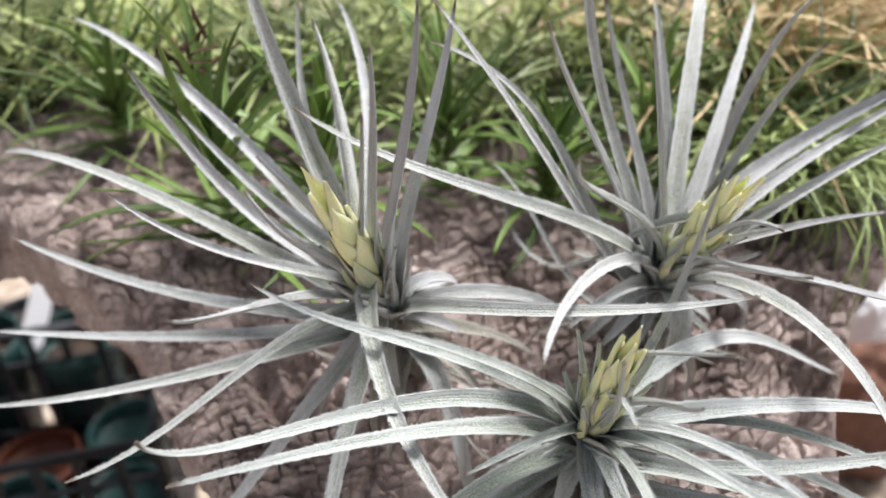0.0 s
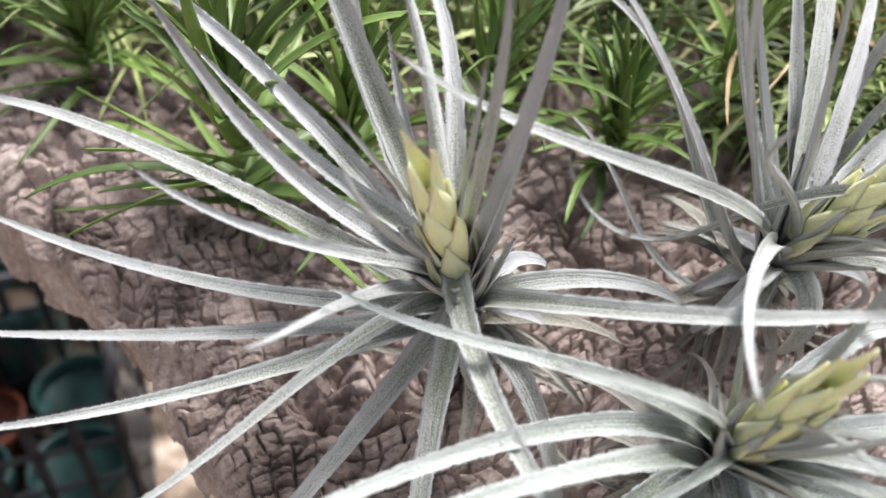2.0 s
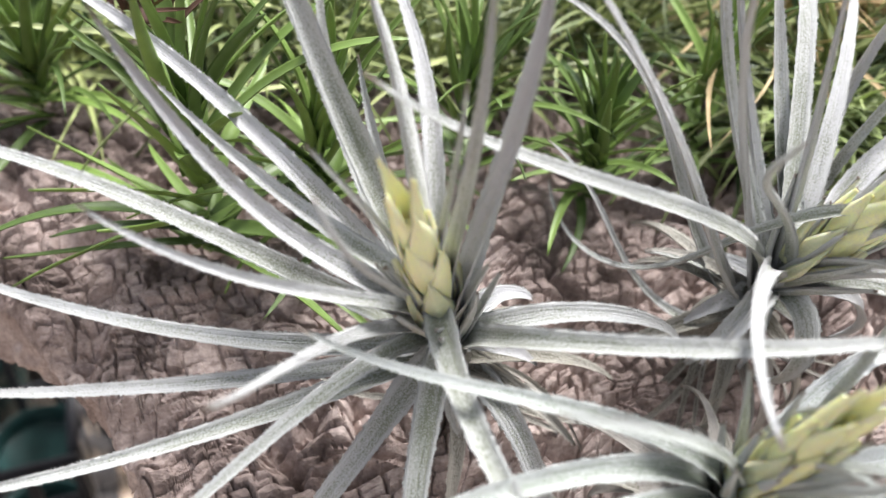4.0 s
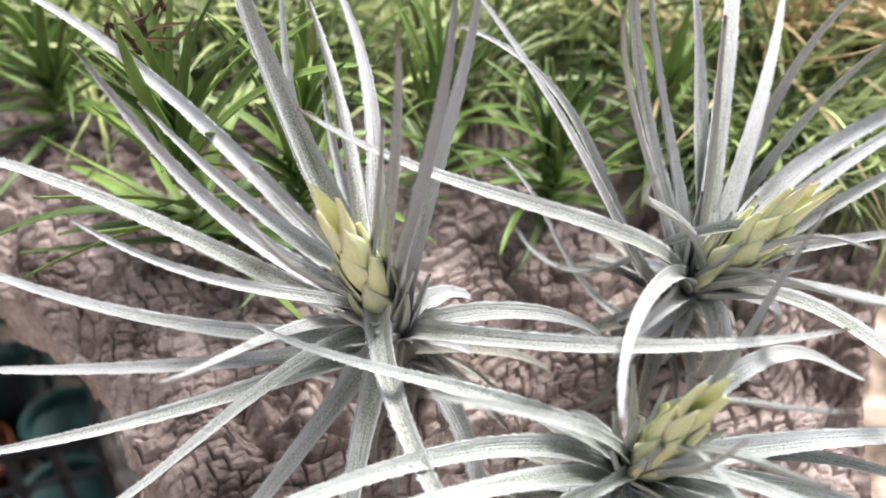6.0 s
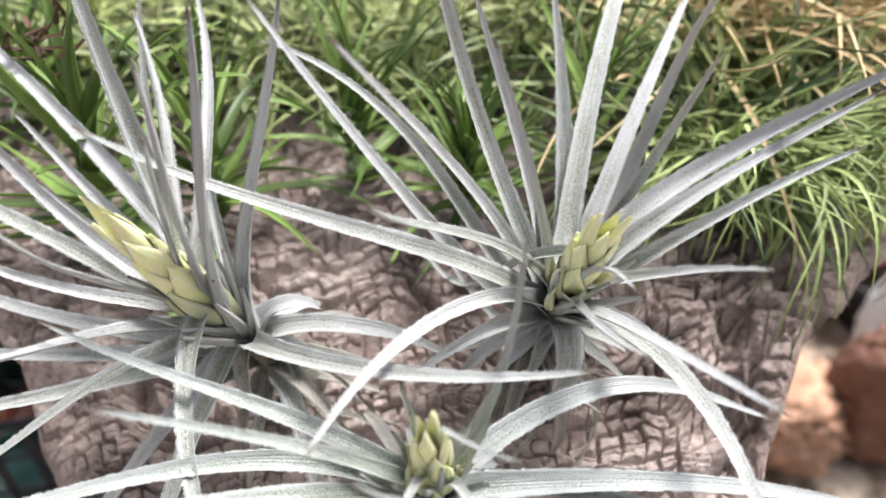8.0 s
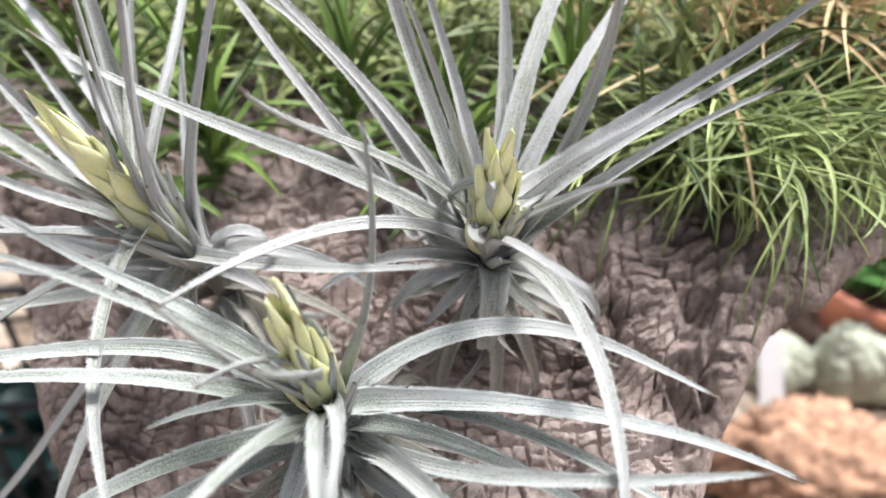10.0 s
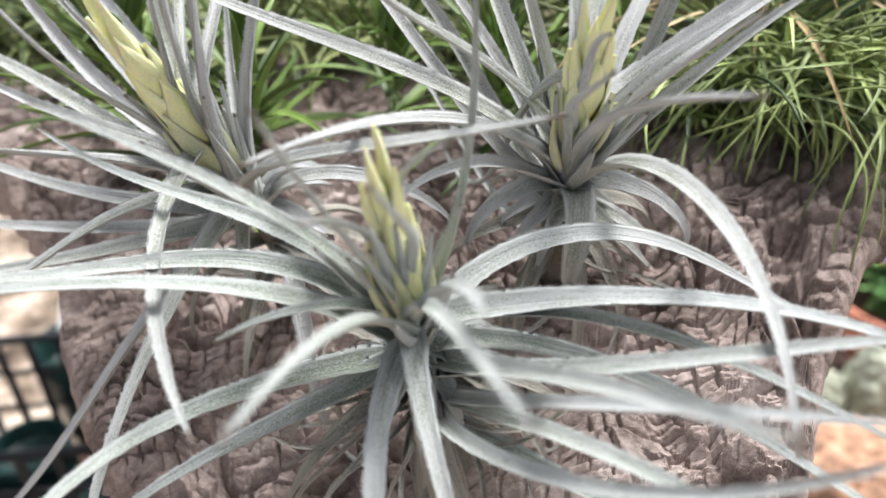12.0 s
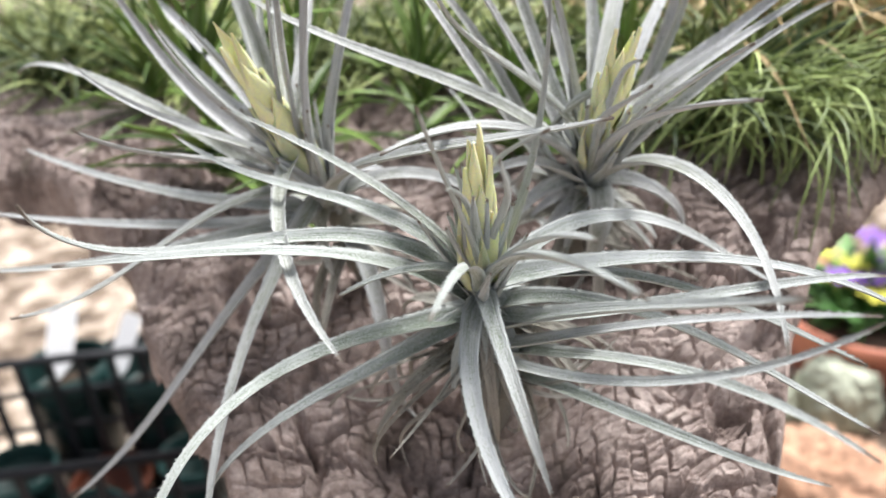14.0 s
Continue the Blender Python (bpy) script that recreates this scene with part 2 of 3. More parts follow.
def add_hairs(verts, faces, rings, coords, rng, size):
    """Short felt hairs along both edges of a blade."""
    edge_a, edge_b = 0, 6
    for a, b in zip(rings, rings[1:]):
        for e in (edge_a, edge_b):
            inner = 1 if e == 0 else 5
            for _ in range(4):
                f = rng.random()
                p = verts[a[e]].lerp(verts[b[e]], f)
                out = (verts[a[e]] - verts[a[inner]]).normalized()
                along = (verts[b[e]] - verts[a[e]]).normalized()
                i = len(verts)
                verts += [p - along * size * 0.3 - out * size * 0.3, p + along * size * 0.3 - out * size * 0.3, p + out * size * rng.uniform(0.2, 1) + along * size * rng.uniform(-0.5, 0.9)]
                faces.append((i, i + 1, i + 2))
                coords += [(1.05, coords[a[e]][1])] * 3


class Plant:
    """A rosette: its heart, its axis and the random numbers of its leaves."""

    def __init__(self, name, heart, tip, label, seed, mat):
        self.heart, z = Vector(heart), (Vector(tip) - Vector(heart)).normalized()
        x = (Vector((1, 0, 0)) - z * z.x).normalized()
        y = z.cross(x)
        self.turn = Matrix((x, y, z)).transposed().to_4x4()
        self.rng = random.Random(seed)
        self.ob = new(name)
        self.ob.empty_display_size = 0.02
        self.ob.matrix_world = Matrix.Translation(self.heart) @ self.turn
        tagged(self.ob, label, "air plant", "silver air plants on the bark")
        self.mat = mat
        self.height = (Vector(tip) - self.heart).length


def blade_leaf(plant, az, el, length, b1, b2, sway, h, width, mat=None):
    rng = plant.rng
    n = max(30, int(length / 0.0016))
    v, f, rings = blade(az, el, length, b1, b2, sway, width * 0.97, n, channel=rng.uniform(0.28, 0.48), fuzz=0.06, rng=rng, twist=rng.uniform(-14, 14))
    coords = blade.coords
    add_hairs(v, f, rings, coords, rng, 0.0009)
    off = Vector((0.003 * math.cos(radians(az)), 0.003 * math.sin(radians(az)), h))
    me = mesh_of("leaf", [p + off for p in v], f, mat or plant.mat, True, coords)
    return put("leaf", me, plant.ob)


def flower_head(plant, low, count, lean, width, length, radius, bare, climb):
    """Overlapping ovate bracts pressed round the axis, the uppermost meeting in a point at the tip."""
    rng = plant.rng
    top = plant.height
    core = bmesh.new()
    bmesh.ops.create_cone(core, cap_ends=True, segments=14, radius1=0.0035, radius2=0.0012, depth=top - 0.026, matrix=pose(0, 0, (top - 0.026) / 2))
    head = part("flower_head", core, BRACT, plant.ob, "pale yellow-green flower head of overlapping bracts")
    for i in range(count):
        t = i / (count - 1)
        az = 90 + i * 137.5 + rng.uniform(-10, 10)
        ln = length * (1.06 - 0.08 * t) * rng.uniform(0.93, 1.04)
        z = low + (top - length - low) * t ** climb + length - ln
        out = lean * (1 - 0.75 * t)
        w = width * (0.82 + 0.25 * math.sin(math.pi * min(1, t * 1.1)) - 0.28 * t * t) * min(1.0, 0.42 + 1.35 * t) * rng.uniform(0.93, 1.07)
        v, f, rings = blade(az, 90 - out, ln, out * 1.1 + 7 * (1 - t), rng.uniform(-9, 9) + 6 * t, rng.uniform(-8, 8), w, 18, channel=0.33, thick=0.0010, shape="bract", rng=rng)
        coords = blade.coords
        add_hairs(v, f, rings, coords, rng, 0.0005)
        r = radius * (1 - 0.62 * t)
        off = Vector((r * math.cos(radians(az)), r * math.sin(radians(az)), z))
        put("bract", mesh_of("bract", [p + off for p in v], f, BRACT if t > bare + 0.34 else PALE_BRACT if t > bare else plant.mat, True, coords), head)


def stem(plant, length, r0, r1):
    """Swollen foot of the rosette, wrapped in old leaf sheaths."""
    bm = bmesh.new()
    prof = [(-0.008, r0 * 0.35), (-0.016, r0 * 0.9), (-length * 0.4, r0 * 1.15), (-length * 0.6, r1), (-length, r1 * 0.9)]
    loops = []
    for z, r in prof:
        loops.append([bm.verts.new((r * (1 + 0.08 * math.sin(3 * a + z * 90)) * math.cos(a), r * (1 + 0.08 * math.sin(3 * a + z * 90)) * math.sin(a), z)) for a in (2 * math.pi * k / 20 for k in range(20))])
    for a, b in zip(loops, loops[1:]):
        for k in range(20):
            bm.faces.new((a[k], b[k], b[(k + 1) % 20], a[(k + 1) % 20]))
    bm.faces.new(loops[0])
    bm.faces.new(loops[-1][::-1])
    bmesh.ops.recalc_face_normals(bm, faces=bm.faces)
    part("stem", bm, OLD_LEAF, plant.ob, "pale swollen stem in old sheaths")


# ---- ground ----
FLOOR = -0.66
bm = bmesh.new()
bmesh.ops.create_grid(bm, x_segments=2, y_segments=2, size=60)
tagged(part("ground", bm, GROUND, smooth=False), "pale brown earth with gravel", "ground", kind="structure").location = (0, 0, FLOOR)


# ---- cork bark ----
FRONT = ((-0.62, 0.20), (-0.46, 0.165), (-0.35, 0.142), (-0.262, 0.136), (-0.221, 0.102), (-0.17, 0.058), (-0.139, 0.010), (-0.097, -0.036), (-0.05, -0.070), (0.03, -0.082), (0.10, -0.082),
         (0.15, -0.078), (0.190, -0.050), (0.208, 0.020), (0.232, 0.075), (0.272, 0.118), (0.34, 0.158), (0.50, 0.19), (0.62, 0.24))


def front(x):
    for (x0, y0), (x1, y1) in zip(FRONT, FRONT[1:]):
        if x <= x1:
            return y0 + (y1 - y0) * (x - x0) / (x1 - x0)
    return FRONT[-1][1]


def bark_height(x, y):
    s = 0.14 - y
    return 0.172 - 0.23 * (s + math.sqrt(s * s + 0.0025)) - 0.5 * max(0, y - 0.24) ** 2 - 0.038 * math.exp(-((x - 0.06) / 0.06) ** 2 - ((y + 0.045) / 0.045) ** 2) + 0.010 * noise.noise((x * 9, y * 9, 3)) + 0.006 * noise.noise((x * 25, y * 25, 7))


def cork_relief(x, y, z=0.0):
    """Cork: stacked rows of small blocks parted by cracks, wide fissures, crumbled hollows."""
    wx = x + 0.010 * noise.noise((x * 17, y * 17, 1.3 + z * 17)) + 0.0034 * noise.noise((x * 48, y * 48, 5.3 + z * 48)) + 0.0018 * noise.noise((x * 110, y * 110, 2.3 + z * 110))
    wy = y + z + 0.010 * noise.noise((x * 17, y * 17, 8.1 + z * 17)) + 0.0034 * noise.noise((x * 48, y * 48, 9.3 + z * 48)) + 0.0018 * noise.noise((x * 110, y * 110, 6.3 + z * 110))
    ax, ay = 0.97 * wx + 0.24 * wy + 0.4 * z, 0.97 * wy - 0.24 * wx
    v = ay / 0.0070 + 0.8 * noise.noise((ax * 32, ay * 32, 1.0))
    row = math.floor(v)
    u = ax / 0.0092 + 3.3 * math.sin(math.floor(row / 2) * 12.9) + 1.0 * noise.noise((ay * 60, row * 0.37, ax * 20))
    col = math.floor(u)
    dv, du = min(v - row, row + 1 - v) * 0.0070, min(u - col, col + 1 - u) * 0.0092
    strong = 0.62 + 1.2 * noise.noise((x * 30, y * 30, 4 + z * 30))
    cross = 0.5 + 1.5 * noise.noise((x * 60 + 9, y * 60, z * 60))
    crack = max(max(0.0, 1 - dv / 0.00105) * min(1.2, max(0.15, strong)), max(0.0, 1 - du / 0.00105) * min(1.2, max(0.0, cross)))
    seam = max(0.0, 1 - abs(v - row - 0.5 - 0.25 * noise.noise((ax * 90, row * 2.7, 3))) * 0.0070 / 0.0007) * min(1.0, max(0.0, 0.3 + 1.8 * noise.noise((x * 45 + 5, y * 45, z * 45))))
    block = noise.cell((col * 1.31 + 0.5, row * 1.73 + 0.5, 0.5))
    d2, _ = noise.voronoi((ax * 16, ay * 30 + 4, z * 6), exponent=2.0)
    fissure = max(0.0, 1 - (d2[1] - d2[0]) / 0.10) ** 1.3 * min(1.0, max(0.0, 0.55 + 2.0 * noise.noise((x * 12 + 3, y * 12, z * 12))))
    hollow = max(0.0, noise.noise((x * 38, y * 38, 3 + z * 38)) - 0.20)
    return 0.0024 * block - 0.0058 * crack - 0.0026 * seam - 0.014 * fissure - 0.034 * hollow + 0.0008 * noise.noise((x * 300, y * 300, z * 300)) + 0.0016 * noise.noise((x * 120, y * 120, z * 120)) + 0.0040 * noise.noise((x * 42, y * 42, z * 42))


def cork_bark():
    nx, ny = 1080, 420
    verts, faces = [], []
    for i in range(nx + 1):
        q = i / nx
        x = -0.62 + (0.32 * q / 0.12 if q < 0.12 else 0.32 + (q - 0.12) / 0.76 * 0.62 if q < 0.88 else 0.94 + (q - 0.88) / 0.12 * 0.09)
        f = front(x) + 0.008 * noise.noise((x * 40, 0, 0)) + 0.004 * noise.noise((x * 130, 5, 0))
        back = 0.58 - 0.16 * min(1.0, max(0.0, (x - 0.10) / 0.15)) + 0.01 * noise.noise((x * 20, 3, 0))
        for j in range(ny + 1):
            v = j / ny
            near = min(0.27, (back - f) * 0.8)
            y = f + (near * v / 0.85 if v < 0.85 else near + (back - near - f) * (v - 0.85) / 0.15)
            edge = min(y - f, back - y)
            z = bark_height(x, y) + cork_relief(x, y) * min(1.0, 0.4 + edge / 0.02) - 0.012 * math.exp(-edge / 0.005)
            verts.append((x, y, z))
    for i in range(nx):
        for j in range(ny):
            a = i * (ny + 1) + j
            faces.append((a, a + ny + 1, a + ny + 2, a + 1))
    loop = [i * (ny + 1) for i in range(nx + 1)] + [nx * (ny + 1) + j for j in range(1, ny + 1)] + [i * (ny + 1) + ny for i in range(nx - 1, -1, -1)] + [j for j in range(ny - 1, 0, -1)]
    cx, cy, k = 0.06, 0.17, len(loop)
    top, side_faces = len(verts), []
    prev = loop
    for r in range(1, 65):
        u = (r / 64) ** 1.7
        cur = []
        for q in loop:
            x, y, z = verts[q]
            pz = z + (FLOOR - 0.005 - z) * u
            t = min(1.0, (z - pz) / (z + 0.295))
            side = min(1.0, max(0.0, (-0.02 - x) / 0.16, (x - 0.16) / 0.08))
            rim = (0.08 if x < 0 else 0.015) * side
            slab = max(0.0, t - rim) / (1 - rim)
            g = 1 - (0.30 + 0.40 * side) * slab ** (0.8 - (0.42 if x < 0 else 0.5) * side) - 0.22 * t * t * (1 - side) + 0.012 * (1 - side) * math.sin(3.14 * min(1, t * 6))
            px, py = cx + (x - cx) * g, (cy + (y - cy) * g) * (1 - side) + (y + ((0.5 if x < 0.06 else 0.30) - y) * 0.75 * slab ** 0.35) * side
            dist = math.hypot(px - cx, py - cy) + 1e-6
            rel = (cork_relief(px, py, pz) * 1.5 + 0.014 * noise.noise((px * 28, py * 28, pz * 34)) - 0.040 * max(0.0, noise.noise((px * 24, py * 24, 5 + pz * 30)) - 0.08)) * (1 - 0.3 * side) * min(1, t * 8) * (0 if r == 64 else 1)
            cur.append(len(verts))
            verts.append((px + (px - cx) / dist * rel, py + (py - cy) / dist * rel, pz))
        for a in range(k):
            b = (a + 1) % k
            side_faces.append((prev[b], prev[a], cur[a], cur[b]))
        prev = cur
    side_faces.append(tuple(prev))
    ob = group_at("cork_bark", 0.0, 0.17, FLOOR, "", "")
    split = {q: i for i, q in enumerate(loop)}
    low = [verts[q] for q in loop] + verts[top:]
    base = len(loop) - top
    for name, vs, fs, words in (("crust", verts[:top], faces, "cracked blocks of grey-pink cork"), ("underside", low, [tuple(split[q] if q < top else q + base for q in f) for f in side_faces], "crumbling shaded side")):
        put(name, mesh_of(name, [(x, y - 0.17, z - FLOOR) for x, y, z in vs], fs, CORK, False), ob, words)
    return tagged(ob, "weathered pinkish-brown cork bark log with cracked blocks", "bark")


cork_bark()

# ---- the three silver rosettes ----
plant_a = Plant("air_plant", (-0.026, 0.016, 0.190), (-0.049, -0.019, 0.278), "silver-grey air plant with a yellow-green bud and long arching leaves", 11, LEAF)
plant_b = Plant("air_plant", (0.106, 0.032, 0.195), (0.118, -0.007, 0.272), "silver-grey air plant with upright leaves and a leaning bud", 12, LEAF)
plant_c = Plant("air_plant", (0.060, -0.048, 0.176), (0.063, -0.077, 0.253), "silver-green air plant low on the bark with a pointed bud", 13, SAGE_LEAF)
stem(plant_a, 0.084, 0.006, 0.010)
stem(plant_b, 0.078, 0.006, 0.010)
stem(plant_c, 0.135, 0.006, 0.013)
flower_head(plant_a, 0.006, 17, 18, 0.0165, 0.032, 0.0062, 0.06, 1.2)
flower_head(plant_b, 0.006, 21, 27, 0.0138, 0.029, 0.0066, 0.03, 1.3)
flower_head(plant_c, 0.000, 19, 19, 0.0122, 0.034, 0.0060, 0.04, 1.6)
blade_leaf(plant_a, 127, 38, 0.240, 13, -59, 18, -0.019, 0.0110)
blade_leaf(plant_a, 161, 19, 0.143, 48, 16, -43, 0.018, 0.0100)
blade_leaf(plant_a, 142, 9, 0.119, 2, 37, -8, 0.026, 0.0090)
blade_leaf(plant_a, 159, 30, 0.217, 63, -118, -1, -0.013, 0.0100)
blade_leaf(plant_a, 202, 71, 0.122, -111, 98, -48, 0.010, 0.0070)
blade_leaf(plant_a, 183, 13, 0.198, 23, -31, -32, -0.013, 0.0100)
blade_leaf(plant_a, 187, 7, 0.188, 27, -11, -7, -0.017, 0.0090)
blade_leaf(plant_a, 200, 17, 0.189, -27, 35, -11, -0.019, 0.0100)
blade_leaf(plant_a, 214, 55, 0.155, -211, 190, 1, -0.002, 0.0080)
blade_leaf(plant_a, 203, 73, 0.129, -90, 84, 61, -0.005, 0.0080)
blade_leaf(plant_a, 274, 16, 0.139, -43, 23, 39, 0.026, 0.0100)
blade_leaf(plant_a, 226, -6, 0.217, -71, 62, -23, -0.008, 0.0110)
blade_leaf(plant_a, 251, -3, 0.169, -4, -23, 15, -0.002, 0.0110)
blade_leaf(plant_a, 310, 12, 0.131, -106, -17, -74, -0.031, 0.0110)
blade_leaf(plant_a, 319, 63, 0.179, -127, 62, 47, -0.012, 0.0110)
blade_leaf(plant_a, 358, 42, 0.099, -87, -32, -5, -0.013, 0.0120)
blade_leaf(plant_a, 42, 62, 0.041, -40, -93, -49, -0.017, 0.0160)
blade_leaf(plant_a, 114, 45, 0.193, -18, 23, -16, 0.011, 0.0130)
blade_leaf(plant_a, 124, 33, 0.140, -12, 19, -49, 0.009, 0.0080)
blade_leaf(plant_a, 262, 132, 0.106, 68, -62, 23, 0.039, 0.0080)
blade_leaf(plant_a, 74, 39, 0.133, -77, 54, 38, 0.032, 0.0090)
blade_leaf(plant_a, 2, 86, 0.127, -45, 24, 65, 0.009, 0.0090)
blade_leaf(plant_a, 355, 84, 0.154, -54, 24, 74, -0.005, 0.0100)
blade_leaf(plant_a, 38, 85, 0.158, -105, 64, 26, -0.023, 0.0120)
blade_leaf(plant_a, 355, 102, 0.104, -84, 47, 64, 0.007, 0.0050)
blade_leaf(plant_a, 179, 93, 0.094, -23, -15, -40, 0.009, 0.0050)
blade_leaf(plant_a, 203, 82, 0.107, -44, 57, 70, 0.009, 0.0050)
blade_leaf(plant_a, 111, 38, 0.113, -26, 23, -21, -0.019, 0.0090)
blade_leaf(plant_b, 182, 76, 0.206, -194, 153, -13, -0.016, 0.0110)
blade_leaf(plant_b, 193, 63, 0.157, -91, 61, 58, -0.006, 0.0090)
blade_leaf(plant_b, 164, 70, 0.135, -109, 114, 62, 0.004, 0.0070)
blade_leaf(plant_b, 139, 56, 0.180, -5, 14, 64, -0.018, 0.0090)
blade_leaf(plant_b, 178, 45, 0.190, 43, -74, -45, -0.026, 0.0090)
blade_leaf(plant_b, 136, 23, 0.177, 130, -150, 34, -0.033, 0.0090)
blade_leaf(plant_b, 130, 42, 0.225, -15, 74, -6, -0.008, 0.0100)
blade_leaf(plant_b, 109, 37, 0.135, -0, 23, 25, -0.008, 0.0090)
blade_leaf(plant_b, 90, 4, 0.126, 89, -62, 19, 0.009, 0.0110)
blade_leaf(plant_b, 128, 68, 0.134, -13, 10, 21, -0.007, 0.0060)
blade_leaf(plant_b, 91, 29, 0.238, 25, -151, -29, 0.001, 0.0110)
blade_leaf(plant_b, 73, 39, 0.165, -49, -1, -7, -0.002, 0.0100)
blade_leaf(plant_b, 59, 0, 0.175, 101, 20, 30, -0.008, 0.0090)
blade_leaf(plant_b, 59, 18, 0.149, 95, 1, 0, -0.013, 0.0070)
blade_leaf(plant_b, 58, -10, 0.158, 126, -47, -72, 0.023, 0.0120)
blade_leaf(plant_b, 41, 48, 0.138, -83, 83, -21, 0.006, 0.0100)
blade_leaf(plant_b, 24, 44, 0.130, 32, -52, -4, -0.007, 0.0090)
blade_leaf(plant_b, 345, 57, 0.091, 20, -19, -29, 0.021, 0.0070)
blade_leaf(plant_b, 275, 85, 0.154, -62, 19, 35, -0.015, 0.0090)
blade_leaf(plant_b, 319, 75, 0.171, -109, 17, -45, -0.013, 0.0110)
blade_leaf(plant_b, 350, 35, 0.075, -120, -30, -10, -0.010, 0.0130)
blade_leaf(plant_b, 292, 91, 0.072, -342, 121, -50, -0.016, 0.0160)
blade_leaf(plant_b, 213, 48, 0.062, -79, -81, 12, -0.012, 0.0110)
blade_leaf(plant_b, 163, -40, 0.175, -215, 319, -54, 0.050, 0.0050)
blade_leaf(plant_b, 144, -30, 0.115, 257, -238, -14, -0.059, 0.0050)
blade_leaf(plant_b, 213, 42, 0.087, 58, -136, 6, -0.010, 0.0100)
blade_leaf(plant_b, 247, 79, 0.108, -69, 51, 49, 0.009, 0.0065)
blade_leaf(plant_b, 257, 84, 0.098, 22, -65, 26, 0.003, 0.0060)
blade_leaf(plant_c, 161, 77, 0.157, -264, 230, 6, -0.010, 0.0090)
blade_leaf(plant_c, 183, 70, 0.126, -56, 20, 3, 0.001, 0.0070)
blade_leaf(plant_c, 168, 83, 0.204, -330, 338, 52, -0.020, 0.0100)
blade_leaf(plant_c, 190, 61, 0.173, -131, 82, 10, -0.017, 0.0100)
blade_leaf(plant_c, 199, 2, 0.193, 103, -166, 68, -0.022, 0.0100)
blade_leaf(plant_c, 213, -20, 0.142, 95, -132, 2, -0.019, 0.0105)
blade_leaf(plant_c, 273, 69, 0.138, -23, -24, -9, -0.010, 0.0080)
blade_leaf(plant_c, 217, 111, 0.091, -168, 32, -15, -0.023, 0.0080)
blade_leaf(plant_c, 298, 69, 0.146, -46, 3, 4, -0.003, 0.0080)
blade_leaf(plant_c, 321, 69, 0.120, -42, 14, -36, 0.001, 0.0080)
blade_leaf(plant_c, 261, 16, 0.133, -10, -22, 52, -0.008, 0.0100)
blade_leaf(plant_c, 285, 11, 0.092, -56, -8, 16, -0.001, 0.0090)
blade_leaf(plant_c, 45, 52, 0.189, -257, 179, -51, -0.013, 0.0110)
blade_leaf(plant_c, 5, 21, 0.169, -27, -25, -10, -0.003, 0.0110)
blade_leaf(plant_c, 6, 32, 0.152, -116, 80, -34, -0.006, 0.0080)
blade_leaf(plant_c, 329, 26, 0.165, 47, -99, 54, -0.020, 0.0090)
blade_leaf(plant_c, 331, 48, 0.177, -9, 12, -28, -0.032, 0.0110)
blade_leaf(plant_c, 310, 47, 0.177, 27, -72, 49, -0.043, 0.0080)
blade_leaf(plant_c, 289, 55, 0.191, -63, 49, 83, -0.052, 0.0080)
blade_leaf(plant_c, 322, 30, 0.175, 65, -102, 1, -0.041, 0.0090)
blade_leaf(plant_c, 317, 53, 0.170, -157, 78, 50, -0.065, 0.0090)
blade_leaf(plant_c, 355, 39, 0.166, -160, 112, -21, -0.018, 0.0090)
blade_leaf(plant_c, 35, 60, 0.125, 11, 14, 59, -0.002, 0.0050)
blade_leaf(plant_c, 251, 135, 0.115, -155, 63, 84, -0.007, 0.0040)
blade_leaf(plant_c, 329, 84, 0.091, -73, 61, -81, 0.013, 0.0050)
blade_leaf(plant_c, 249, 101, 0.093, -78, 19, 17, 0.004, 0.0050)
blade_leaf(plant_c, 270, 76, 0.111, -9, 13, -69, 0.002, 0.0040)


def fill_rosette(plant, inner, outer, hang):
    """The short leaves that crowd the heart, and old ones that hang below it."""
    rng = plant.rng
    for i in range(inner):
        t = i / inner
        blade_leaf(plant, i * 137.5 + rng.uniform(-20, 20), rng.uniform(58, 74) + 12 * t, rng.uniform(0.04, 0.062), rng.uniform(-4, 14), 0, rng.uniform(-20, 20), -0.016 + 0.024 * t, rng.uniform(0.006, 0.0085))
    for i in range(outer):
        blade_leaf(plant, i * 137.5 + rng.uniform(-20, 20), rng.uniform(-30, 2), rng.uniform(0.03, 0.048), rng.uniform(-65, -35), 0, rng.uniform(-25, 25), rng.uniform(-0.022, -0.008), rng.uniform(0.008, 0.012))
    for i in range(hang):
        blade_leaf(plant, i * 137.5 + rng.uniform(-20, 20), rng.uniform(-5, 25), rng.uniform(0.045, 0.075), rng.uniform(-110, -60), 0, rng.uniform(-30, 30), rng.uniform(-0.04, -0.018), rng.uniform(0.007, 0.011), OLD_LEAF)


def roots(plant, count):
    """Thin withered strands that curl below the rosette."""
    rng = plant.rng
    for i in range(count):
        blade_leaf(plant, rng.uniform(180, 380), rng.uniform(-40, 20), rng.uniform(0.05, 0.10), rng.uniform(-120, 60), rng.uniform(-60, 60), rng.uniform(-140, 140), rng.uniform(-0.06, -0.03), rng.uniform(0.0018, 0.0045), OLD_LEAF)


fill_rosette(plant_a, 15, 4, 8)
fill_rosette(plant_b, 14, 9, 10)
fill_rosette(plant_c, 17, 9, 18)
roots(plant_a, 6)
roots(plant_b, 12)
roots(plant_c, 24)


